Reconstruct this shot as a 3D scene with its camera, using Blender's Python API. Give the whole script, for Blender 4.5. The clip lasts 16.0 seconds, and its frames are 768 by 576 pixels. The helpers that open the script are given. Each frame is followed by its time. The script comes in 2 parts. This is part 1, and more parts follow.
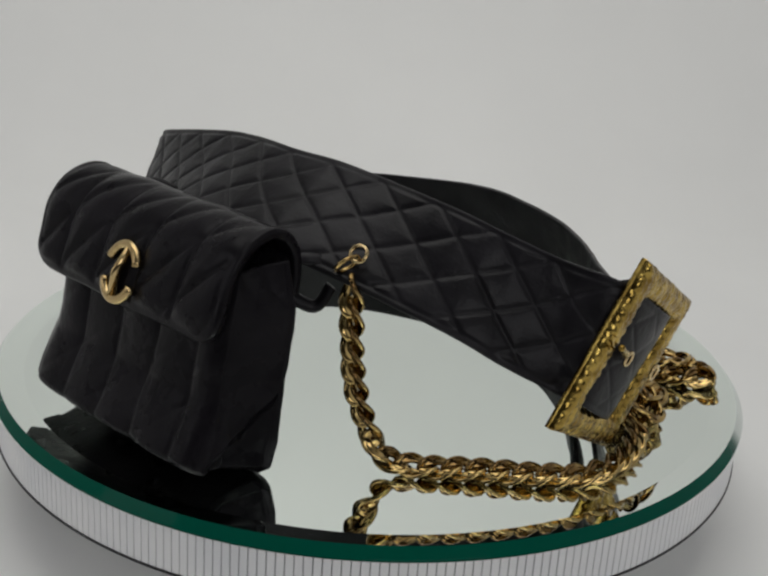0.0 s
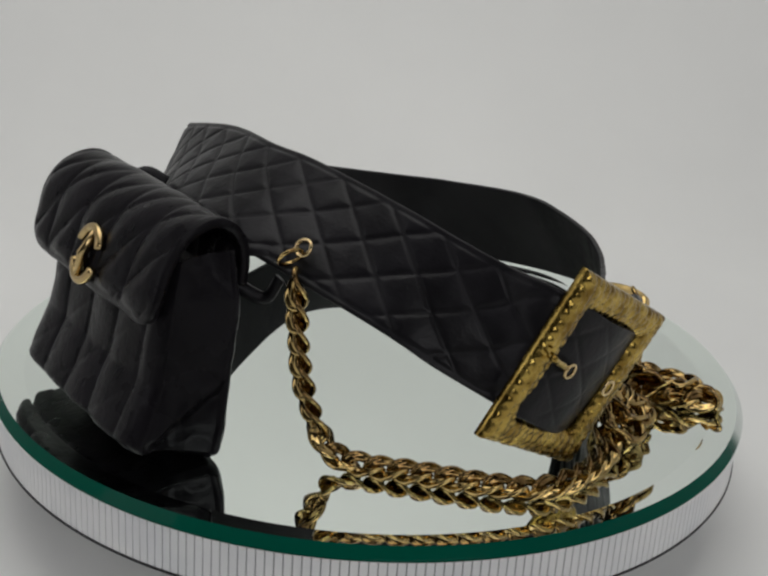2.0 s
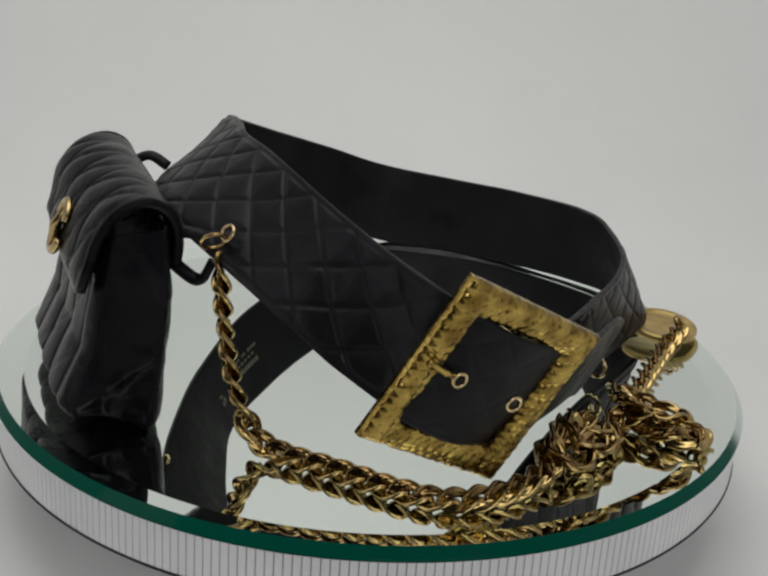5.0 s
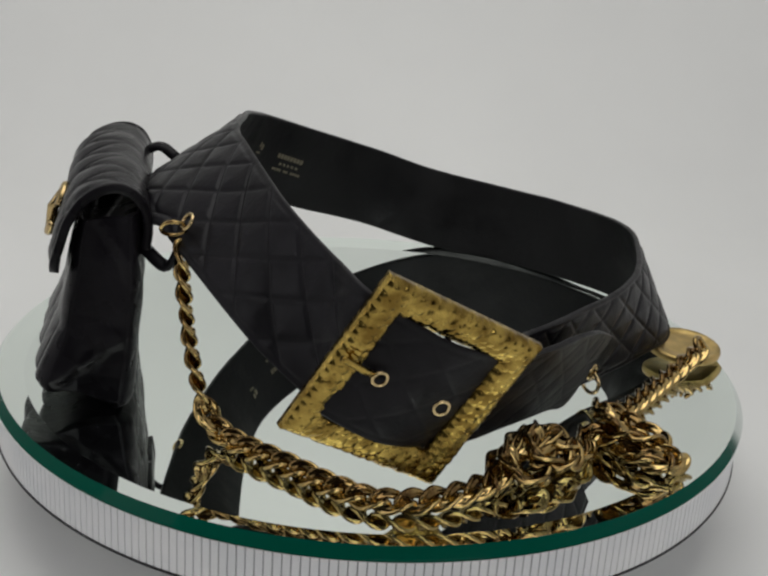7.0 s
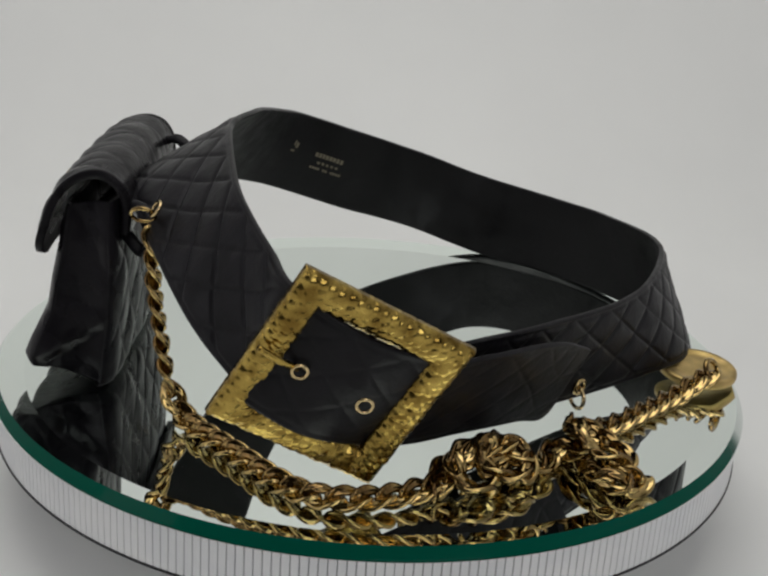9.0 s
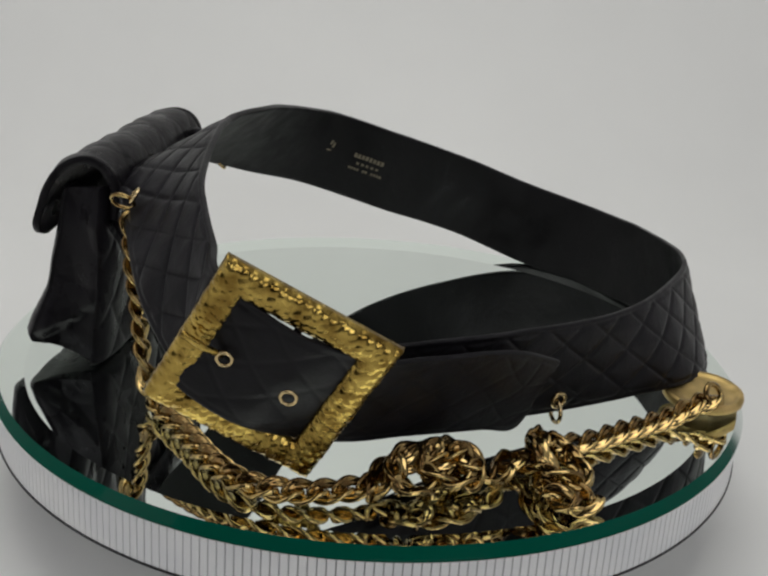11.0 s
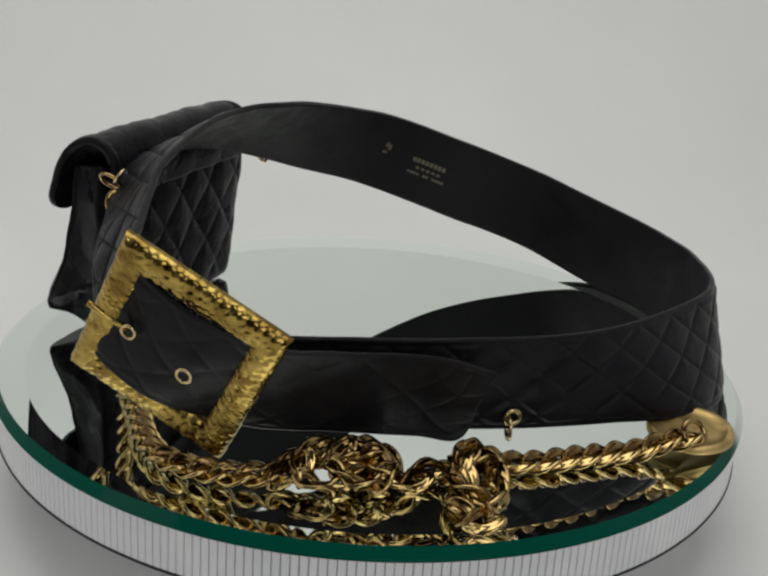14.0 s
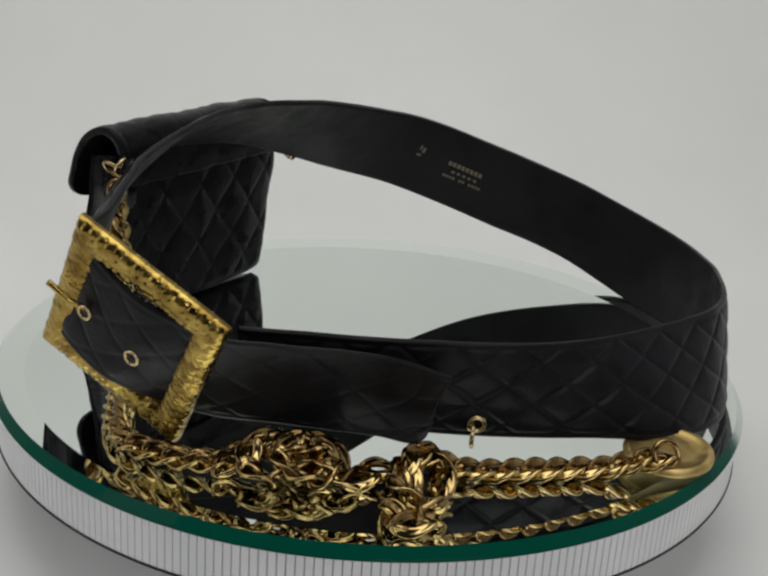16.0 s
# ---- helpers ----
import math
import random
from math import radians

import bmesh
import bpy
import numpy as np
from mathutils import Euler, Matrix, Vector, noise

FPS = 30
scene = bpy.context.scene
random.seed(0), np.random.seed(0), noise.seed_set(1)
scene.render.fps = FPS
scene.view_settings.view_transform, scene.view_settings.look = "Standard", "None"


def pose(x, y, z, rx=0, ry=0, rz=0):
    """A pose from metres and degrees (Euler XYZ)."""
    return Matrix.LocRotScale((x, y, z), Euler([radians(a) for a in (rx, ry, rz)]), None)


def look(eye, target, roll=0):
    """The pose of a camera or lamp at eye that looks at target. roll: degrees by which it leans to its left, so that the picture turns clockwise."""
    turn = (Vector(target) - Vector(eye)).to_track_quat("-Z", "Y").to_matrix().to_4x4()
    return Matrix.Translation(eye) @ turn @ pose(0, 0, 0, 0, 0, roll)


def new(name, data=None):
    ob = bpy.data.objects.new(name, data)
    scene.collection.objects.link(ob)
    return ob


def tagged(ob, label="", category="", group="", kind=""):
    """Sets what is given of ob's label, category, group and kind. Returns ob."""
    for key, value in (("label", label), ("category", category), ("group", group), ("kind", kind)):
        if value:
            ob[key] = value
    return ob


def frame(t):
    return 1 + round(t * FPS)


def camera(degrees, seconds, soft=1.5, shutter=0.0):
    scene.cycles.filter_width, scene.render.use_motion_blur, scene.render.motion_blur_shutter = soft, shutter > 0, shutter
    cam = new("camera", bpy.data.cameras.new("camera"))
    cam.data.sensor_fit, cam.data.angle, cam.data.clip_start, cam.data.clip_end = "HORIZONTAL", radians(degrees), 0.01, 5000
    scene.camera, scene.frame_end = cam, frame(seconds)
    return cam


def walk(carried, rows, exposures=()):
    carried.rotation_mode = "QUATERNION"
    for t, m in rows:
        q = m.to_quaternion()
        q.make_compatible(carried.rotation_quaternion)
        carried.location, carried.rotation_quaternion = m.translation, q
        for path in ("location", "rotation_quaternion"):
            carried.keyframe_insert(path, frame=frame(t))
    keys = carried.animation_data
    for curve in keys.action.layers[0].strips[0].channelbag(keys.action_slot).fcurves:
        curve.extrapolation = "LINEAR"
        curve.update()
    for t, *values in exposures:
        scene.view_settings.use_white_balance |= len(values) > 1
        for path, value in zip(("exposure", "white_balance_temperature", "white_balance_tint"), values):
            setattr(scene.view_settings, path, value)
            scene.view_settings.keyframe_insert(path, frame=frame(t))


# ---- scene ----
# ---- camera: stands still before the turntable ----
cam = camera(37.29, 16.0, soft=2.5)
EYE_POSE = pose(0.0, -0.4353, 0.1891, 90 - 20.21, 0, -0.5) @ pose(0, 0, 0, 0, 0, 3.87)
walk(cam, [(0.0, EYE_POSE), (16.0, EYE_POSE)], [(0.0, -0.94), (4.0, -0.94), (8.0, -0.89), (16.0, -0.89)])

# ---- light: a white photo tent with soft lamps and an added front fill, open to a dim room in front ----
world = bpy.data.worlds.new("room")
world.use_nodes = True
world.node_tree.nodes["Background"].inputs["Color"].default_value = (0.62, 0.62, 0.66, 1)
world.node_tree.nodes["Background"].inputs["Strength"].default_value = 0.12
scene.world = world


def softbox(name, eye, target, sx, sy, watts, colour=(1, 1, 1)):
    data = bpy.data.lights.new(name, "AREA")
    data.shape, data.size, data.size_y, data.energy, data.color = "RECTANGLE", sx, sy, watts, colour
    ob = new(name, data)
    ob.matrix_world = look(eye, target)
    return ob


softbox("softbox_top", (-0.05, 0.05, 0.94), (0, 0.2, 0), 0.9, 0.8, 7.5, (1.0, 0.99, 0.955))
# unseen fill from the front, added to lift the rim and the near floor
softbox("fill_front", (0.3, -0.9, 0.5), (0, 0, 0), 0.55, 0.4, 2.9, (0.99, 0.98, 1.0))
softbox("softbox_side", (-0.75, -0.4, 0.4), (-0.1, -0.05, -0.03), 0.3, 0.5, 0.8, (0.98, 0.97, 1.0))


# ---- materials ----
def material(name, colour, rough, metal=0.0, spec=0.5):
    m = bpy.data.materials.new(name)
    m.use_nodes = True
    b = m.node_tree.nodes["Principled BSDF"]
    b.inputs["Base Color"].default_value = (*colour, 1)
    b.inputs["Roughness"].default_value = rough
    b.inputs["Metallic"].default_value = metal
    b.inputs["Specular IOR Level"].default_value = spec
    return m


def node(m, kind, **values):
    n = m.node_tree.nodes.new(kind)
    for key, value in values.items():
        n.inputs[key.replace("_", " ")].default_value = value
    return n


def texture(m, kind, **values):
    n = node(m, kind, **values)
    c = m.node_tree.nodes.get("place") or m.node_tree.nodes.new("ShaderNodeTexCoord")
    c.name = "place"
    m.node_tree.links.new(c.outputs["Object"], n.inputs["Vector"])
    return n


def vary(m, scale, low, high, detail=4.0, socket="Base Color", centre=(0.35, 0.65)):
    """Noise at the given scale between two colours or two values."""
    n = texture(m, "ShaderNodeTexNoise", Scale=scale, Detail=detail)
    ramp = m.node_tree.nodes.new("ShaderNodeValToRGB")
    e = ramp.color_ramp.elements
    e[0].position, e[1].position = centre
    e[0].color = (*low, 1) if isinstance(low, tuple) else (low, low, low, 1)
    e[1].color = (*high, 1) if isinstance(high, tuple) else (high, high, high, 1)
    m.node_tree.links.new(n.outputs["Fac"], ramp.inputs["Fac"])
    m.node_tree.links.new(ramp.outputs["Color"], m.node_tree.nodes["Principled BSDF"].inputs[socket])


def relief(m, pairs):
    """Bumps: (texture node, output name, strength, distance), one over the other."""
    last = None
    for n, out, strength, distance in pairs:
        b = node(m, "ShaderNodeBump", Strength=strength, Distance=distance)
        m.node_tree.links.new(n.outputs[out], b.inputs["Height"])
        if last:
            m.node_tree.links.new(last.outputs["Normal"], b.inputs["Normal"])
        last = b
    m.node_tree.links.new(last.outputs["Normal"], m.node_tree.nodes["Principled BSDF"].inputs["Normal"])


def leather(name, low, high, rough_low, rough_high, grain, spec):
    m = material(name, high, 0.45, 0.0, spec)
    vary(m, 45, low, high)
    vary(m, 90, rough_low, rough_high, socket="Roughness")
    cells = texture(m, "ShaderNodeTexVoronoi", Scale=grain)
    folds = texture(m, "ShaderNodeTexNoise", Scale=190.0, Detail=5.0)
    relief(m, [(cells, "Distance", 0.2, 0.0002), (folds, "Fac", 0.45, 0.0006)])
    return m


LEATHER = leather("black_lambskin", (0.0055, 0.0052, 0.0062), (0.0105, 0.0098, 0.012), 0.31, 0.43, 900.0, 0.17)
LINING = leather("black_lining", (0.005, 0.005, 0.0055), (0.009, 0.009, 0.0095), 0.40, 0.58, 1300.0, 0.22)
BAG_LEATHER = leather("black_bag_leather", (0.0055, 0.005, 0.0062), (0.0095, 0.0085, 0.0105), 0.24, 0.34, 800.0, 0.095)


def gold(name, low, high, rough_low, rough_high):
    m = material(name, high, 0.25, 1.0)
    vary(m, 160, low, high)
    vary(m, 320, rough_low, rough_high, socket="Roughness")
    return m


# chain and buckle: brown reflections of dark surroundings are put into the low colour
GOLD_CHAIN = gold("dark_mottled_gold_chain", (0.16, 0.095, 0.036), (0.62, 0.45, 0.18), 0.06, 0.13)
GOLD_BUCKLE = gold("hammered_gold", (0.21, 0.13, 0.028), (0.55, 0.39, 0.10), 0.18, 0.30)
GOLD_DULL = gold("dull_bronze_gold", (0.34, 0.24, 0.11), (0.62, 0.47, 0.23), 0.14, 0.26)
GOLD_PALE = gold("pale_gold", (0.50, 0.375, 0.18), (0.72, 0.56, 0.31), 0.12, 0.24)

MIRROR = material("mirror_silver", (0.88, 0.945, 0.90), 0.015, 1.0)
vary(MIRROR, 25, 0.008, 0.03, socket="Roughness")
GLASS_EDGE = material("green_glass_edge", (0.001, 0.072, 0.046), 0.06, 0.0, 0.06)


def sheen(m, stops, colour):
    """Polished glass: a clear reflection that grows towards a grazing view."""
    tree = m.node_tree
    facing = tree.nodes.new("ShaderNodeLayerWeight")
    ramp = tree.nodes.new("ShaderNodeValToRGB")
    while len(ramp.color_ramp.elements) < len(stops):
        ramp.color_ramp.elements.new(0.5)
    for e, (at, value) in zip(ramp.color_ramp.elements, stops):
        e.position, e.color = at, (value, value, value, 1)
    gloss = tree.nodes.new("ShaderNodeBsdfGlossy")
    gloss.inputs["Color"].default_value = (*colour, 1)
    gloss.inputs["Roughness"].default_value = 0.02
    mix = tree.nodes.new("ShaderNodeMixShader")
    tree.links.new(facing.outputs["Facing"], ramp.inputs["Fac"])
    tree.links.new(ramp.outputs["Color"], mix.inputs["Fac"])
    tree.links.new(tree.nodes["Principled BSDF"].outputs[0], mix.inputs[1])
    tree.links.new(gloss.outputs[0], mix.inputs[2])
    tree.links.new(mix.outputs[0], tree.nodes["Material Output"].inputs["Surface"])


sheen(GLASS_EDGE, [(0.0, 0.0), (0.60, 0.0), (0.655, 0.10), (0.71, 0.9)], (0.86, 0.90, 0.88))
RIM_WHITE = material("white_plastic", (0.72, 0.73, 0.74), 0.3)
vary(RIM_WHITE, 30, (0.76, 0.77, 0.79), (0.86, 0.86, 0.86))
GROOVE = material("grey_groove", (0.36, 0.36, 0.37), 0.6)
BLACK_PLASTIC = material("black_rubber", (0.012, 0.012, 0.013), 0.5)
PAPER = material("white_backdrop", (0.80, 0.80, 0.79), 0.75)
vary(PAPER, 3, (0.805, 0.81, 0.795), (0.855, 0.86, 0.842))
TENT = material("white_tent_cloth", (0.80, 0.79, 0.82), 0.9)
vary(TENT, 4, (0.76, 0.75, 0.79), (0.82, 0.82, 0.83))
ROOM = material("dim_room_wall", (0.10, 0.095, 0.10), 0.9)
vary(ROOM, 2, (0.12, 0.115, 0.12), (0.2, 0.19, 0.19))
GOLD_BRUSHED = gold("brushed_gold", (0.42, 0.30, 0.11), (0.66, 0.48, 0.2), 0.36, 0.5)
FOIL = material("gold_foil_print", (0.22, 0.19, 0.13), 0.5, 0.3)

# ---- mesh helpers ----
def part(name, bm, mat, parent=None, label="", smooth=True):
    """Links a bmesh as one mesh object, under a thing or a part."""
    me = bpy.data.meshes.new(name)
    bmesh.ops.recalc_face_normals(bm, faces=bm.faces)
    bm.to_mesh(me)
    bm.free()
    if smooth:
        me.polygons.foreach_set("use_smooth", [True] * len(me.polygons))
    me.materials.append(mat)
    ob = new(name, me)
    ob.parent = parent
    if label:
        ob["label"] = label
    return ob


def thing(name, label, category, group="", kind=""):
    return tagged(new(name), label, category, group, kind)


def grid(bm, rows, close_u=False, close_v=False):
    """Quads over a list of rows of points. Returns the rows of vertices."""
    vs = [[bm.verts.new(q) for q in row] for row in rows]
    nu, nv = len(vs), len(vs[0])
    for i in range(nu if close_u else nu - 1):
        for j in range(nv if close_v else nv - 1):
            a, b = vs[i], vs[(i + 1) % nu]
            k = (j + 1) % nv
            try:
                bm.faces.new((a[j], a[k], b[k], b[j]))
            except ValueError:
                pass
    return vs


def lathe(profile, steps=192):
    """A body of revolution about z from (radius, height) pairs."""
    bm = bmesh.new()
    rows = [[(r * math.cos(a), r * math.sin(a), z) for r, z in profile] for a in (2 * math.pi * i / steps for i in range(steps))]
    grid(bm, rows, close_u=True)
    return bm


def spline(points, step):
    """A smooth curve through the points, evenly stepped. Each point is a numpy row."""
    p = np.array(points, float)
    p = np.vstack([2 * p[0] - p[1], p, 2 * p[-1] - p[-2]])
    fine = []
    for k in range(1, len(p) - 2):
        for t in np.linspace(0, 1, 24, endpoint=False):
            a, b, c, d = p[k - 1], p[k], p[k + 1], p[k + 2]
            fine.append(0.5 * (2 * b + (c - a) * t + (2 * a - 5 * b + 4 * c - d) * t * t + (3 * b - a - 3 * c + d) * t ** 3))
    fine.append(p[-2])
    fine = np.array(fine)
    size = np.linalg.norm(np.diff(fine[:, :3], axis=0), axis=1)
    along = np.concatenate([[0], np.cumsum(size)])
    at = np.linspace(0, along[-1], max(2, int(round(along[-1] / step)) + 1))
    return np.stack([np.interp(at, along, fine[:, k]) for k in range(fine.shape[1])], 1), at


def tube(points, radius, sides=8, closed=False, flat=1.0):
    """A round bar along points."""
    bm = bmesh.new()
    n = len(points)
    rows = []
    side = None
    for i in range(n):
        a = points[(i - 1) % n] if closed or i else points[0]
        b = points[(i + 1) % n] if closed or i < n - 1 else points[-1]
        d = (Vector(b) - Vector(a)).normalized()
        if side is None:
            side = d.orthogonal().normalized()
        side = (side - d * side.dot(d)).normalized()
        other = d.cross(side)
        rows.append([Vector(points[i]) + radius * (math.cos(t) * side + flat * math.sin(t) * other) for t in (2 * math.pi * k / sides for k in range(sides))])
    vs = grid(bm, rows, close_u=closed, close_v=True)
    if not closed:
        bm.faces.new(vs[0])
        bm.faces.new(list(reversed(vs[-1])))
    return bm


def ring(centre, axis, radius, wire, oval=1.0, along=None):
    """A wire ring round an axis."""
    n = Vector(axis).normalized()
    a = Vector(along).normalized() if along is not None else n.orthogonal().normalized()
    a = (a - n * a.dot(n)).normalized()
    b = n.cross(a)
    c = Vector(centre)
    return tube([c + radius * (oval * math.cos(t) * a + math.sin(t) * b) for t in (2 * math.pi * k / 28 for k in range(28))], wire, 8, True)


MM = 0.001

# ---- the large structure: sweep, tent, room ----
def sweep():
    profile = [(-1.0, -0.05), (0.35, -0.05)]
    profile += [(0.35 + 0.3 * math.sin(a), 0.25 - 0.3 * math.cos(a)) for a in (math.radians(6 * k) for k in range(1, 16))]
    profile += [(0.65, 1.0)]
    bm = bmesh.new()
    grid(bm, [[(x, y, z) for x in (-0.9, -0.3, 0.3, 0.9)] for y, z in profile])
    back = [[(x, y + 0.004, z - 0.004) for x in (-0.9, -0.3, 0.3, 0.9)] for y, z in profile]
    grid(bm, back)
    return tagged(part("backdrop", bm, PAPER), "seamless white paper backdrop curving up behind the turntable", "backdrop", kind="structure")


def slab(name, lo, hi, mat, label, category):
    bm = bmesh.new()
    bmesh.ops.create_cube(bm, size=1)
    for v in bm.verts:
        v.co = Vector([lo[k] + (v.co[k] + 0.5) * (hi[k] - lo[k]) for k in range(3)])
    return tagged(part(name, bm, mat, smooth=False), label, category, kind="structure")


sweep()
slab("wall_west", (-0.92, -0.75, -0.06), (-0.905, 0.68, 1.0), TENT, "white cloth side of the photo tent", "wall")
slab("wall_east", (0.905, -0.75, -0.06), (0.92, 0.68, 1.0), TENT, "white cloth side of the photo tent", "wall")
slab("ceiling", (-0.92, -0.75, 1.002), (0.92, 0.68, 1.015), TENT, "white cloth top of the photo tent", "ceiling")
slab("wall_south", (-2.0, -2.0, -0.3), (2.0, -1.98, 2.0), ROOM, "dim wall of the room behind the camera", "wall")

# ---- the turntable ----
R_FLAT, R_EDGE = 0.1376, 0.150


def turntable():
    t = thing("turntable", "round mirror turntable with a green glass edge and white rim", "turntable")
    part("mirror", lathe([(0.0, 0.0), (0.05, 0.0), (0.1, 0.0), (R_FLAT, 0.0)]), MIRROR, t, "silvered mirror disc")
    part("inner_bevel", lathe([(R_FLAT, 0.0), (0.1472, 0.00229)]), MIRROR, t, "silvered inner bevel")
    part("bevel", lathe([(0.1472, 0.00229), (R_EDGE - 0.0003, -0.0007)]), GLASS_EDGE, t, "dark green glass bevel")
    part("glass_edge", lathe([(R_EDGE - 0.0003, -0.0007), (R_EDGE, -0.0010), (R_EDGE, -0.0017), (R_EDGE - 0.001, -0.0021)]), GLASS_EDGE, t, "dark green polished edge")
    # fluted white rim below the glass
    bm = bmesh.new()
    count = 330
    rows = []
    for i in range(count):
        for f, d in ((0.0, 0.0), (0.83, 0.0), (0.86, 0.0005), (0.97, 0.0005)):
            a = 2 * math.pi * (i + f) / count
            r = 0.1488 - d
            rows.append([(r * math.cos(a), r * math.sin(a), z) for z in (-0.0021, -0.0182)])
    grid(bm, rows, close_u=True)
    rim = part("rim", bm, RIM_WHITE, t, "fluted white plastic rim", smooth=False)
    rim.data.materials.append(GROOVE)
    for k, f in enumerate(rim.data.polygons):
        f.material_index = 1 if k % 4 == 2 else 0
    part("gasket", lathe([(0.1480, -0.0182), (0.1491, -0.0183), (0.1493, -0.0187), (0.1491, -0.0191), (0.1480, -0.0193)]), BLACK_PLASTIC, t, "thin black rubber ring")
    part("underside", lathe([(0.0, -0.0194), (0.1482, -0.0194)]), RIM_WHITE, t)
    return t


TURNTABLE = turntable()


# hidden support added below the disc; its white throws light onto the floor
def turntable_foot():
    t = thing("pedestal", "squat unseen foot added under the turntable, white to bounce light", "pedestal")
    part("body", lathe([(0.0, -0.0196), (0.092, -0.0196), (0.095, -0.023), (0.104, -0.047), (0.104, -0.0498), (0.0, -0.0498)], 96), RIM_WHITE, t)
    return t


turntable_foot()

# ---- the belt ----
# strap stations from the pointed tip, through the buckle, round the loop and back: upper edge and lower edge, mm
UPPER = [(100, 9, 35), (103, -10, 43), (104, -28, 46.4), (104, -50, 49), (102, -68, 51), (93, -92, 61), (76, -107, 75), (57.6, -100.8, 79.3), (39.8, -94.8, 84.7),
         (21.7, -87, 90.1), (-11.1, -65.2, 95.3), (-31.0, -48.9, 95.6), (-50.3, -24.1, 94.1), (-74.8, 6.6, 87.3), (-92.4, 39.6, 78.4), (-90.6, 74.2, 66.4), (-81.0, 108.1, 54.3),
         (-63.5, 136.5, 42.6), (-29.4, 147.5, 38.6), (12.7, 142.5, 39.2), (53.5, 121.5, 41.2), (78.7, 78.5, 41.7), (88.2, 44.4, 41.8), (90, 8, 43.5), (91, -23, 46), (92, -60, 50)]
LOWER = [(97, 6, 27), (88, 3, 6), (88, -14, 8.8), (88, -45, 14), (84, -73, 17), (77, -101, 26), (66, -116, 37), (58.3, -113.5, 39.3), (40.6, -113.9, 47.6),
         (21.4, -111.5, 56.9), (-24.2, -96.9, 71.7), (-48.5, -80.3, 74.2), (-69.5, -52.4, 71.1), (-90.3, -15.9, 57.7), (-103.0, 27.0, 43.5), (-102.9, 70.1, 26.6), (-87.7, 107.2, 14.0),
         (-57.1, 132.5, 2.3), (-14.8, 142.4, 0.9), (30.9, 137.0, 2.0), (69.0, 123.5, 2.9), (90.5, 96, 6.0), (92, 62, 7.5), (86, 23, 6.5), (82, -15.2, 9.5), (78, -60, 17)]
QUILT_ALONG, QUILT_ACROSS = 21.0, 15.6


def seams(a, b):
    """Height of the strap's diamond quilting, 0 in the stitched seams and 1 on the pads."""
    h = 1.0
    for k in (a / QUILT_ALONG + b / QUILT_ACROSS - 0.74, a / QUILT_ALONG - b / QUILT_ACROSS - 0.41):
        off = abs(k - round(k)) * 12.5
        h = min(h, 0.55 * (1 - math.exp(-(off / 0.6) ** 1.6)) + 0.45 * math.sin(min(1.0, off / 6.2) * math.pi / 2))
    return h


def puffs(a, b, wide, tall, puff):
    """Height of soft diamond pads with pressed seams at the place (a, b)."""
    return pillows((a / wide + b / tall, a / wide - b / tall), puff)


def pillows(counts, puff):
    """Height of soft pads between pressed seams, which lie where a count is whole."""
    h = 1.0
    for k in counts:
        off = abs(k - round(k)) * 2
        h = min(h, 0.35 * (1 - math.exp(-(off / 0.09) ** 1.5)) + 0.65 * math.sin(off * math.pi / 2))
    return puff * h


STRAP, _ = spline([(*a, *b) for a, b in zip(UPPER, LOWER)], 0.7)
STRAP_MID = (STRAP[:, :3] + STRAP[:, 3:]) / 2
STRAP_RUN = np.concatenate([[0], np.cumsum(np.linalg.norm(np.diff(STRAP_MID, axis=0), axis=1))])
ACROSS = 64


def strap_at(i, f):
    """A point of the strap's middle sheet, its outward normal, its place along and across the strap, and how far it is from an edge; mm."""
    n = len(STRAP)
    i = min(max(i, 0), n - 1)
    low = Vector(STRAP[i, 3:])
    w = Vector(STRAP[i, :3]) - low
    d = Vector(STRAP_MID[min(i + 2, n - 1)] - STRAP_MID[max(i - 2, 0)]).normalized()
    nrm = w.cross(d).normalized()
    a = STRAP_RUN[i] + w.dot(d) * (f - 0.5)
    b = (w - d * w.dot(d)).length * (f - 0.5)
    ripple = 0.5 * noise.noise((STRAP_RUN[i] * 0.05, f * 2.0, 3.0))
    return low + w * f + nrm * ripple, nrm, a, b, min(f, 1 - f) * w.length


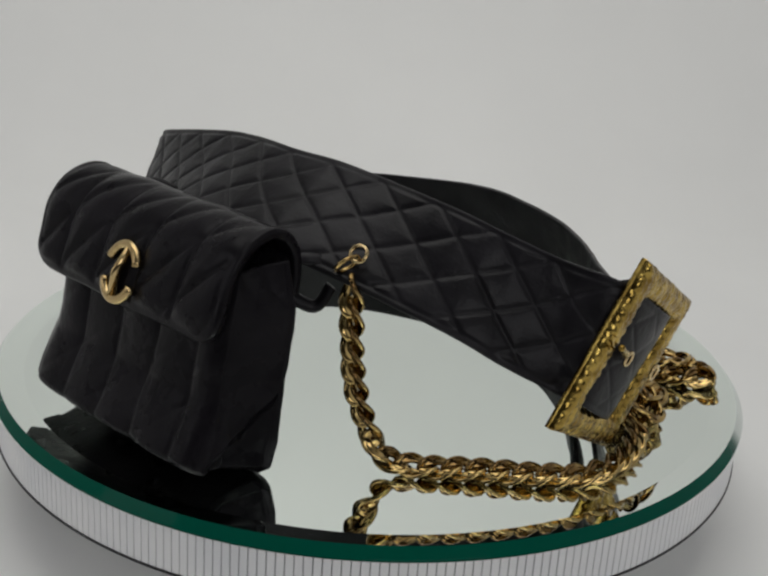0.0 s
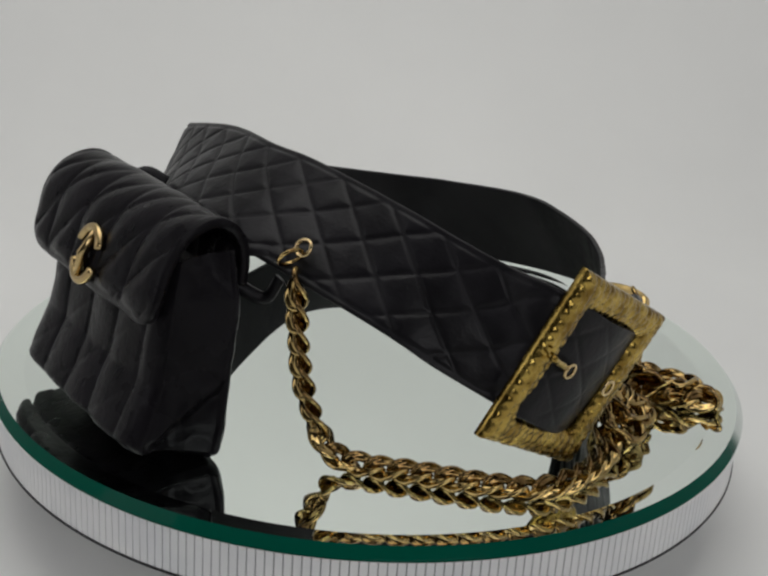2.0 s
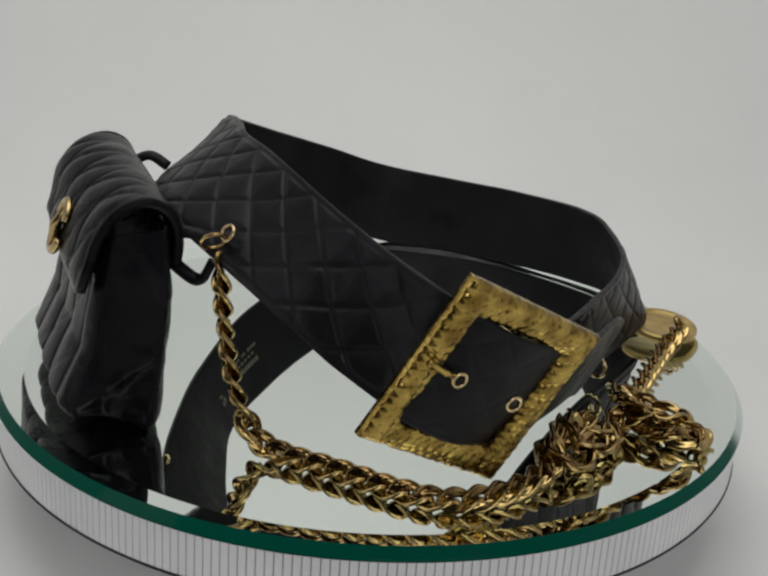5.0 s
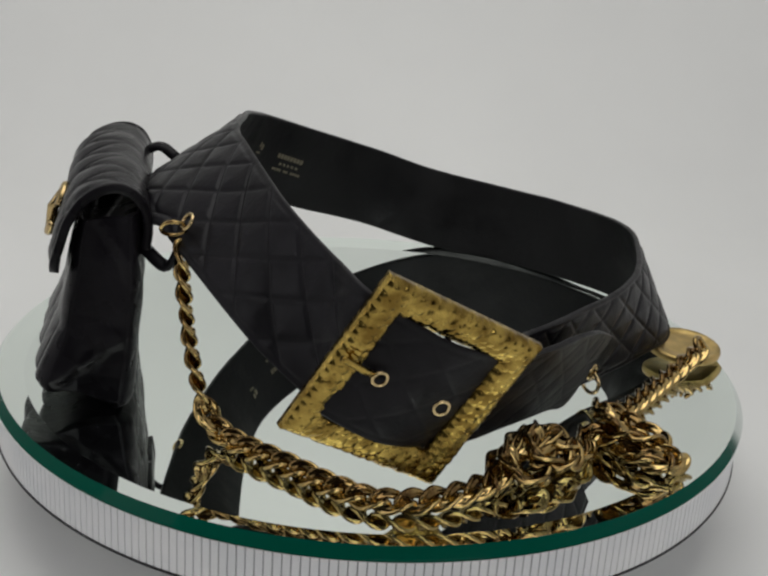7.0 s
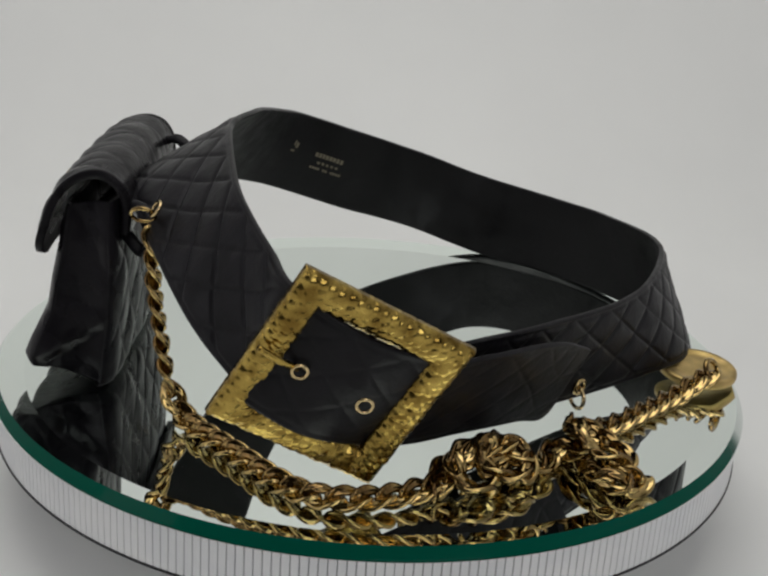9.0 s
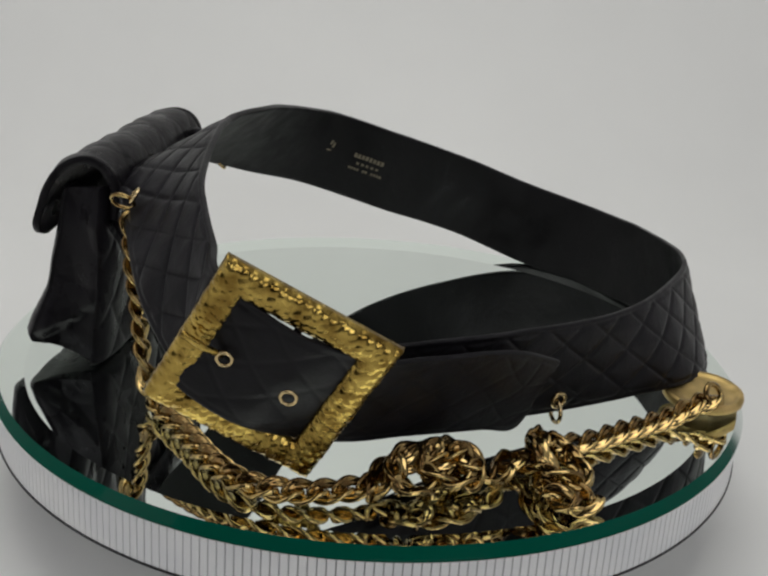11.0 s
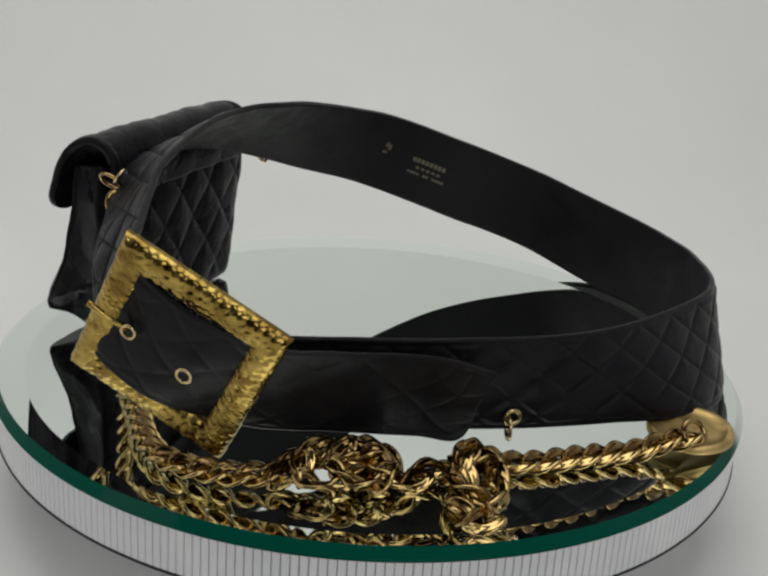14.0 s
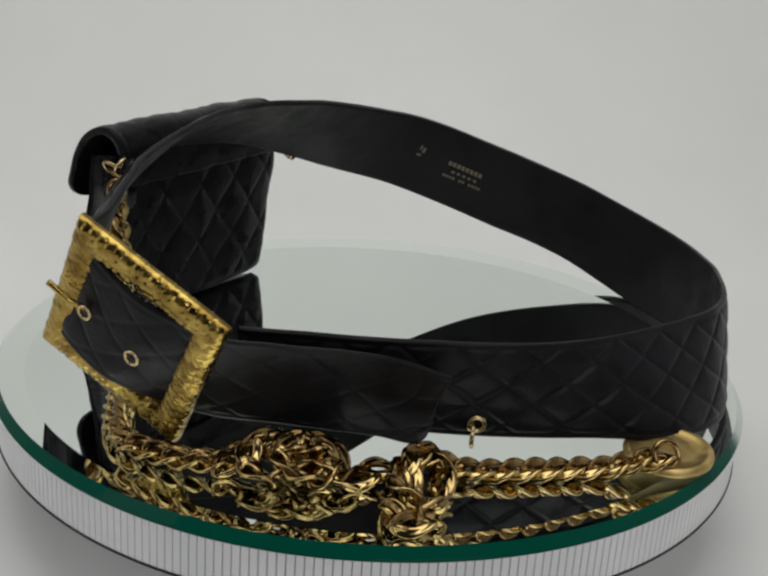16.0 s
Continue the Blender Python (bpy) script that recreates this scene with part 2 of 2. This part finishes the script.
def belt():
    t = thing("belt", "black quilted leather waist belt standing in a loop on the mirror", "belt")
    outer, inner = [], []
    for i in range(len(STRAP)):
        o, q = [], []
        for j in range(ACROSS + 1):
            f = j / ACROSS
            base, nrm, a, b, edge = strap_at(i, f)
            h = (0.35 + 0.65 * min(1.0, max(0.0, (a - 118) / 34))) * (seams(a, b) * min(1.0, (edge - 1.6) / 1.6) if edge > 1.6 else (0.35 if edge > 0.6 else 0.1))
            o.append((base + nrm * (1.0 + h)) * MM)
            q.append((base - nrm * (1.0 if edge > 0.5 else 0.5)) * MM)
        outer.append(o)
        inner.append(q)
    n, across = len(STRAP), ACROSS
    # strap facing
    bm = bmesh.new()
    grid(bm, outer)
    grid(bm, [[outer[i][0], inner[i][0]] for i in range(n)])
    grid(bm, [[outer[i][-1], inner[i][-1]] for i in range(n)])
    grid(bm, [[outer[0][j], inner[0][j]] for j in range(across + 1)])
    grid(bm, [[outer[-1][j], inner[-1][j]] for j in range(across + 1)])
    bmesh.ops.remove_doubles(bm, verts=bm.verts, dist=1e-6)
    part("strap", bm, LEATHER, t, "black diamond-quilted lambskin strap")
    bm = bmesh.new()
    grid(bm, inner)
    part("lining", bm, LINING, t, "smooth black leather lining")
    return t


BELT = belt()

# buckle: a hammered square frame, set on its corner
B_MID = Vector((82.5, -94.0, 44.0)) * MM
B_UP = Vector((0.4362, 0.2628, 0.8606)).normalized()
B_SIDE = Vector((0.4623, 0.7551, -0.4649))
B_SIDE = (B_SIDE - B_UP * B_SIDE.dot(B_UP)).normalized()
B_OUT = B_UP.cross(B_SIDE).normalized()
if B_OUT.y > 0:
    B_OUT = -B_OUT


def scales(along, inset):
    """Height of the hammered marks: uneven domed scales in slanting rows, 0 to 1."""
    best = 0.0
    c, d = round((along + 0.2 * inset) / 3.0), round((inset - 1.8) / 3.5)
    for m in (c - 1, c, c + 1):
        for n in (d - 1, d, d + 1):
            jig = noise.cell_vector((m + 0.5, n + 0.5, 0.5))
            mx, my = m * 3.0 + 1.5 * (jig.x - 0.5) + 1.5 * (n % 2), 1.8 + n * 3.5 + 1.3 * (jig.y - 0.5)
            near = ((along + 0.2 * inset - mx) / 2.1) ** 2 + ((inset - my) / 2.4) ** 2
            best = max(best, (0.75 + 0.35 * jig.z) * (1 - near))
    return best


def buckle():
    bm = bmesh.new()
    half, wide = 29.7, 10.6
    corners = [(-1, -1), (1, -1), (1, 1), (-1, 1)]
    rows = []
    steps = 150
    # profile across the bar: (inset from the outer edge, height)
    prof = [(0, -1.8), (0, -0.2)] + [(x, 2.9 - 2.0 * abs(x / wide * 2 - 1) ** 2.6) for x in (0.25 + 10.1 * k / 26 for k in range(27))] + [(wide, -0.2), (wide, -1.8)]
    for k in range(4):
        (ax, ay), (bx, by) = corners[k], corners[(k + 1) % 4]
        for i in range(steps):
            f = i / steps
            row = []
            for inset, h in prof:
                r = half - inset
                x, y = (ax + (bx - ax) * f) * r, (ay + (by - ay) * f) * r
                if h > -1:
                    dome = scales((2 * f - 1) * r + 61 * k, inset)
                    if inset < 1.0:
                        x, y = x * (1 + 0.014 * (dome - 0.6)), y * (1 + 0.014 * (dome - 0.6))
                    if h > 0:
                        h += 0.7 * dome - 0.4
                row.append(B_MID + (B_UP * x + B_SIDE * y + B_OUT * h) * MM)
            rows.append(row)
    grid(bm, rows, close_u=True, close_v=True)
    b = part("buckle", bm, GOLD_BUCKLE, BELT, "hammered square gold buckle")
    root, hole = Vector((75.6, -118.6, 58.0)) * MM, Vector((79.4, -108.3, 51.1)) * MM
    way = (hole - root).normalized()
    part("tongue", tube([root - way * 0.0015, root, (root + hole) / 2 + B_OUT * 0.001, hole], 0.0011, 8), GOLD_BUCKLE, b, "slender gold tongue")
    part("eyelet", ring(Vector((79.6, -107.6, 50.6)) * MM + B_OUT * 0.0012, B_OUT, 0.0023, 0.0006), GOLD_PALE, BELT, "gold eyelet round the tongue")
    part("eyelet", ring(Vector((92.6, -93.0, 40.0)) * MM + B_OUT * 0.0006, B_OUT, 0.0024, 0.0006), GOLD_PALE, BELT, "empty gold eyelet")
    return b


buckle()


def belt_rings():
    # ring that carries the chain, through an eyelet of the strap
    part("eyelet", ring(Vector((-5.6, -100.6, 76.6)) * MM, (-0.3, -0.75, 0.55), 0.0027, 0.0007), GOLD_PALE, BELT, "gold eyelet of the chain ring")
    part("ring", ring(Vector((-9.0, -103.5, 74.0)) * MM, (0.5, -0.5, -0.6), 0.0041, 0.0007), GOLD_CHAIN, BELT, "gold ring through the strap")
    part("eyelet", ring(Vector((89.6, 22.0, 12.3)) * MM, (1, -0.05, -0.1), 0.0027, 0.0009), GOLD_PALE, BELT, "gold eyelet near the tip")
    part("ring", ring(Vector((89.8, 20.8, 8.5)) * MM, (0.3, 1.0, 0.0), 0.0042, 0.0008), GOLD_PALE, BELT, "small loose gold ring")
    stub = Vector((90.7, -89.4, 60.0)) * MM
    part("keeper", tube([stub - B_UP * 0.004 - B_OUT * 0.001, stub, stub + B_UP * 0.005 - B_OUT * 0.002], 0.0013, 8), LEATHER, BELT, "thin black thong behind the buckle")
    part("eyelet", ring(Vector((-83.8, -28.4, 63.0)) * MM, (0.4, 0.6, 0.7), 0.0026, 0.0007), GOLD_PALE, BELT)


belt_rings()


def stamp():
    """Gold foil print on the lining: plain bars, and the size number as two bars."""
    start = int(np.argmin(np.linalg.norm(STRAP_MID - np.array([-99.0, 50.5, 54.5]), axis=1)))
    step = STRAP_RUN[start + 1] - STRAP_RUN[start]
    print_ = part("stamp", bmesh.new(), FOIL, BELT, "faint gold foil print")
    bm = bmesh.new()
    marks = [(2.4 * k + 0.6, 0, 1.7, 2.3) for k in range(8)]
    marks += [(3.5 + 3.0 * k, -4.0, 1.6, 1.2) for k in range(5)]
    marks += [(-0.5 + 1.75 * k, -7.3, 1.2, 1.3) for k in range(12) if k not in (4, 7)]
    marks += [(-17.0, 2.6, 1.1, 2.6), (-15.0, 1.5, 1.4, 3.0), (-16.6, -1.8, 2.6, 1.0)]
    for x, y, w, h in marks:
        q = []
        for e in (0.9, 1.3):
            for p, r in ((-1, -1), (1, -1), (1, 1), (-1, 1)):
                at = start + (x + p * w / 2) / step
                base, nrm, _, _, _ = strap_at(int(round(at)), 0.57 + (y + r * h / 2) / 42)
                along = Vector(STRAP_MID[int(round(at)) + 1] - STRAP_MID[int(round(at))]).normalized()
                q.append(base + along * ((at - round(at)) * step) - nrm * e)
        vs = [bm.verts.new(v * MM) for v in q]
        bm.faces.new(vs[4:])
        for k in range(4):
            bm.faces.new((vs[k], vs[(k + 1) % 4], vs[4 + (k + 1) % 4], vs[4 + k]))
    bm.to_mesh(print_.data)
    bm.free()


stamp()

# ---- the bag: local axes w along its width, d out to its front, z up ----
BAG_W = Vector((0.7293, -0.6843, 0))
BAG_D = Vector((-0.6843, -0.7293, 0))


def bag_at(w, d, z):
    return (BAG_W * w + BAG_D * d) * MM + Vector((0, 0, z * MM))


def interp(x, table):
    return float(np.interp(x, [a for a, _ in table], [b for _, b in table]))


def bag():
    t = thing("belt_bag", "small black quilted leather flap bag hung on the belt", "bag")
    # body, looped round from the front over the sides to the back
    rows = []
    nv, na = 96, 330
    turn = [2 * math.pi * k / 4000 for k in range(4000)]
    loop = np.array([(math.copysign(abs(math.cos(a)) ** 0.3, math.cos(a)), math.copysign(abs(math.sin(a)) ** 0.3, math.sin(a))) for a in turn])
    run = np.concatenate([[0], np.cumsum(np.hypot(*(np.diff(loop, axis=0) * (50, 16)).T))])
    even = [(float(np.interp(q, run, loop[:, 0])), float(np.interp(q, run, loop[:, 1]))) for q in np.linspace(0, run[-1], na, endpoint=False)]
    for i in range(nv + 1):
        v = i / nv
        df = interp(v, [(0, 124), (0.05, 129), (0.12, 129.5), (0.25, 125.5), (0.4, 121), (0.65, 117.5), (0.85, 115.5), (1, 112.5)])
        db = interp(v, [(0, 99), (0.05, 96.5), (0.12, 95.5), (0.4, 94), (0.7, 92), (1, 93)])
        half_f = interp(v, [(0, 45), (0.06, 48.5), (0.2, 49), (0.5, 45.5), (0.75, 46), (1, 46.5)])
        half_b = interp(v, [(0, 48.5), (0.06, 52.5), (0.2, 54), (0.45, 54.5), (0.8, 57), (1, 53)])
        zf = interp(v, [(0, 8.5), (0.1, 11), (1, 71)])
        zb = interp(v, [(0, 0.6), (0.1, 5), (1, 75)])
        row = []
        for j in range(na):
            x, y = even[j]
            m, hd = (df + db) / 2, (df - db) / 2
            z = zb + (zf - zb) * (y + 1) / 2
            half = half_b + (half_f - half_b) * (y + 1) / 2
            w = half * x
            d = m + hd * y
            soft = min(1.0, max(0.0, (half - abs(w)) / 7)) * min(1.0, v / 0.12)
            if y > 0:
                d += (pillows(((w + 5 + 2.5 * noise.noise((w * 0.03, z * 0.04, 4.0))) / 20,), 1.35) + pillows(((z - 0.8 * w) / 24,), 0.5)) * min(1, (1 - v) / 0.3) * soft * min(1.0, y / 0.8) ** 2
            else:
                d -= puffs(w, z, 22, 27, 0.9) * soft * min(1.0, -y / 0.8) ** 2
            if abs(y) < 0.7:
                w -= math.copysign(3.0 * (1 - y * y) * (0.3 + v), x)
                below = min(1.0, max(0.0, (9 + 26 * (1 - y) / 2 - z) / 6))
                w -= math.copysign(4.2 * below * (1 - y * y), x)
            if abs(y) < 0.9:
                fold = noise.noise((d * 0.07 + z * 0.05, z * 0.035 - d * 0.05, 9.0 + x))
                w -= math.copysign(1.9 * (0.5 - abs(fold)) * (1 - y * y) * min(1.0, v / 0.1), x)
            k = 0.8 * noise.noise((w * 0.05, d * 0.05, z * 0.05))
            row.append(bag_at(w + 2.2 + k, d + k, z + 0.5 * k * v))
        rows.append(row)
    bm = bmesh.new()
    vs = grid(bm, rows, close_v=True)
    bm.faces.new(list(reversed(vs[0])))
    # top opening: wall thickness and a dark inside
    inside = [[bag_at(2.5, 102, z) + (Vector(rows[-1][j]) - bag_at(2.5, 102, 73)) * f for j in range(na)] for z, f in ((71.5, 0.93), (62, 0.88))]
    iv = grid(bm, [rows[-1]] + inside, close_v=True)
    bm.faces.new(iv[-1])
    bmesh.ops.remove_doubles(bm, verts=bm.verts, dist=1e-6)
    part("body", bm, BAG_LEATHER, t, "creased quilted leather body")

    # flap over the top, padded, its corners rounded
    prof = [(90.5, 62), (89.5, 69), (90.2, 76), (93.5, 81.5), (99, 84), (105.5, 83), (112, 79), (117, 72), (119.8, 63.5), (121.8, 57), (122.5, 51.5)]
    line, at = spline(prof, 0.9)
    nl, nw = len(line), 120
    top, under = [], []
    for i in range(nl):
        d0 = line[min(i + 1, nl - 1)] - line[max(i - 1, 0)]
        nx, nz = -d0[1], d0[0]
        size = math.hypot(nx, nz)
        nx, nz = nx / size, nz / size
        if nx * (line[i][0] - 106) + nz * (line[i][1] - 62) < 0:
            nx, nz = -nx, -nz
        left = at[-1] - at[i]
        half = 50.3 - (0 if left > 9 else 9 - math.sqrt(max(0, 9 ** 2 - (9 - left) ** 2)))
        a, b = [], []
        for j in range(nw + 1):
            f = 2 * j / nw - 1
            w = half * f
            rim = min(half - abs(w), left, at[i] + 4)
            h = pillows(((w + 5 + 0.12 * at[i]) / 21, (at[i] + w + 3) / 19), 0.25 + 1.55 * min(1.0, max(0.0, (at[i] - 27) / 16))) if rim > 3 else 0.6 + 0.3 * min(rim, 1)
            sag = -0.5 * (abs(f) ** 3) * min(1, at[i] / 30)
            d, z = line[i]
            d, z = d + nx * sag, z + nz * sag
            z += 1.0 * noise.noise((w * 0.06, at[i] * 0.05, 1.0))
            a.append(bag_at(w + 1.0, d + nx * (0.8 + h * (0.5 + 0.5 * min(1, rim / 6))), z + nz * (0.8 + h * (0.5 + 0.5 * min(1, rim / 6)))))
            b.append(bag_at(w + 1.0, d - nx * 1.8, z - nz * 1.8))
        top.append(a)
        under.append(b)
    bm = bmesh.new()
    grid(bm, top)
    grid(bm, under)
    grid(bm, [[top[i][0], under[i][0]] for i in range(nl)])
    grid(bm, [[top[i][-1], under[i][-1]] for i in range(nl)])
    grid(bm, [[top[0][j], under[0][j]] for j in range(nw + 1)])
    grid(bm, [[top[-1][j], under[-1][j]] for j in range(nw + 1)])
    bmesh.ops.remove_doubles(bm, verts=bm.verts, dist=1e-6)
    part("flap", bm, BAG_LEATHER, t, "padded diamond-quilted flap")

    # gold turn clasp on the flap: an upright bar between two plain arcs
    out = (BAG_D * 0.93 + Vector((0, 0, 0.36))).normalized()
    up = (Vector((0, 0, 1)) - out * out.z).normalized()
    c = bag_at(4, 122.8, 62.5)
    clasp = part("clasp", tube([c - up * 0.0088 - BAG_W * 0.0012, c + out * 0.0022, c + up * 0.0088 + BAG_W * 0.0012], 0.0021, 10, False, 0.6), GOLD_DULL, t, "dull gold turn clasp")
    for start in (22, 202):
        arc = [c + up * (0.0092 * math.sin(a)) + BAG_W * (0.0076 * math.cos(a)) + out * 0.0006 for a in (math.radians(start + 136 * k / 16) for k in range(17))]
        part("arc", tube(arc, 0.0017, 10), GOLD_DULL, clasp)
    # loops that hold the bag to the belt
    for a, b, c2 in (((-34, 91, 76), (-31, 85, 78.5), (-27, 79, 75)), ((46, 92, 62), (53, 84, 57), (56, 80, 64)), ((46, 91, 72), (52, 85, 73), (55, 80, 71))):
        line, _ = spline([bag_at(*a), bag_at(*b), bag_at(*c2)], 0.0015)
        part("loop", tube([Vector(q) for q in line], 0.0023, 8, False, 0.6), LEATHER, t, "thin black leather loop")
    return t


BAG = bag()

# ---- the chain ----
HANG = [(-7, -102, 63), (-5.5, -100.5, 40), (-2.5, -100, 25), (3, -100.5, 12), (10, -99.5, 4.2), (20, -100.5, 3.5), (40, -100.5, 3.5), (60, -101, 3.5), (76, -98, 3.6),
        (87, -89, 4), (95, -75, 4.4), (98, -62, 5.2)]
# two knotted heaps, then a straight run to the medallion
PILE = [(98, -62, 5.2), (94, -54, 8.2), (98, -46, 9.8), (94, -38, 9), (100, -31, 7.4), (107, -34, 4.2), (103, -42, 5.2), (108, -51, 4.2), (101, -57, 7.4), (96, -49, 12.2), (102, -40, 9.8),
        (97, -33, 10.6), (104, -28, 6.6), (111, -36, 5.2), (105, -46, 9), (99, -42, 13), (104, -33, 10.6), (111, -26, 4.2), (108, -18, 4.2), (106, -12, 5.2), (113, -9, 4.2), (124, -13, 4.2),
        (134, -14, 4.2), (138, -9, 4.2), (131, -5, 4.2), (120, -6, 5.2), (110, -5, 8.2), (104, 2, 8.2), (111, 6, 5.2), (120, 3, 5.2), (129, -2, 5.2), (127, -9, 8.2),
        (117, -10, 8.2), (108, -4, 9.8), (102, 4, 7.4), (105, 12, 4.2), (107, 24, 3.7), (107, 40, 3.7), (107, 56, 3.7), (107.5, 66, 4.2), (109, 74, 7.4), (109.5, 79, 7.8)]


def link_mesh():
    """A flattened oval link of doubled wire, twisted along its length."""
    a, b, broad, thick = 6.1, 2.8, 1.85, 1.2
    rows = []
    for k in range(28):
        t = 2 * math.pi * k / 28
        c, s = math.cos(t), math.sin(t)
        r = Vector((c * b, s * a, 0)).normalized()
        row = []
        for j in range(16):
            e = 2 * math.pi * (j + 0.5) / 16
            q = Vector((a * c, b * s, 0)) + r * broad * math.cos(e) + Vector((0, 0, thick * math.sin(e) * (1 - 0.6 * math.exp(-(math.cos(e) / 0.32) ** 2))))
            turn = math.radians(32) - math.radians(52) * q.x / a
            row.append(Vector((q.x, q.y * math.cos(turn) - q.z * math.sin(turn), q.y * math.sin(turn) + q.z * math.cos(turn))) * MM)
        rows.append(row)
    src = bmesh.new()
    grid(src, rows, close_u=True, close_v=True)
    me = bpy.data.meshes.new("link")
    bmesh.ops.recalc_face_normals(src, faces=src.faces)
    src.to_mesh(me)
    src.free()
    me.polygons.foreach_set("use_smooth", [True] * len(me.polygons))
    me.materials.append(GOLD_CHAIN)
    return me


def chain():
    t = thing("chain", "heavy gold curb chain heaped on the mirror, hung from the belt", "chain")
    me = link_mesh()
    rnd = random.Random(4)
    for points, loose in ((HANG, 5), (PILE, 22)):
        line, _ = spline(points, 8.0 if loose < 10 else 7.8)
        for i in range(len(line)):
            d = Vector(line[min(i + 1, len(line) - 1)] - line[max(i - 1, 0)]).normalized()
            up = Vector((0, 0, 1)) if abs(d.z) < 0.8 else Vector((-0.55, -0.83, 0))
            side = up.cross(d).normalized()
            top = d.cross(side)
            tilt = loose if line[i][1] < 12 else 6
            m = Matrix((d, side, top)).transposed().to_4x4()
            m = Matrix.Translation(Vector(line[i]) * MM) @ m @ pose(0, 0, 0, (-26 if abs(d.z) > 0.8 else 0) + rnd.uniform(-tilt, tilt), 0.3 * rnd.uniform(-tilt, tilt), 0.3 * rnd.uniform(-tilt, tilt))
            ob = new("link", me)
            ob.parent = t
            ob.matrix_local = m
    # medallion at the end
    lean = pose(0.1005, 0.0885, 0.0058, 4, 2, 20) @ Matrix.Scale(0.93, 4)
    bm = bmesh.new()
    prof = [(0, 1.3), (9, 1.2), (13.2, 1.1), (13.8, 1.7), (15.8, 1.8), (16.6, 1.2), (16.8, 0), (16.6, -1.2), (15.8, -1.6), (0, -1.6)]
    med = lathe([(r * MM, z * MM) for r, z in prof], 64)
    med.transform(lean)
    m = part("medallion", med, GOLD_BRUSHED, t, "round gold medallion with a raised rim")
    part("ring", ring((0.1095, 0.0835, 0.0095), (0.8, 0.1, 0.5), 0.0045, 0.0011), GOLD_CHAIN, t, "gold ring of the medallion")
    return t


CHAIN = chain()

# ---- what moves: the turntable and all that stands on it turn about its axis ----
TURNS = [(0.0, 0.0), (0.5, -2.4), (1.0, -4.9), (1.5, -7.43), (2.0, -10.0), (2.5, -12.54), (3.0, -15.05), (3.5, -17.55), (4.0, -20.1), (6.5, -32.85), (7.0, -35.25), (7.5, -37.73),
         (8.0, -40.25), (8.5, -42.75), (9.0, -45.2), (11.5, -57.75), (12.0, -60.35), (12.5, -62.9), (13.0, -65.35), (13.5, -67.75), (14.0, -70.3), (14.5, -72.8), (15.0, -75.22), (15.5, -77.6), (16.0, -79.5)]


def motions():
    for ob in (TURNTABLE, BELT, BAG, CHAIN):
        walk(ob, [(t, pose(0, 0, 0, 0, 0, a)) for t, a in TURNS])


motions()
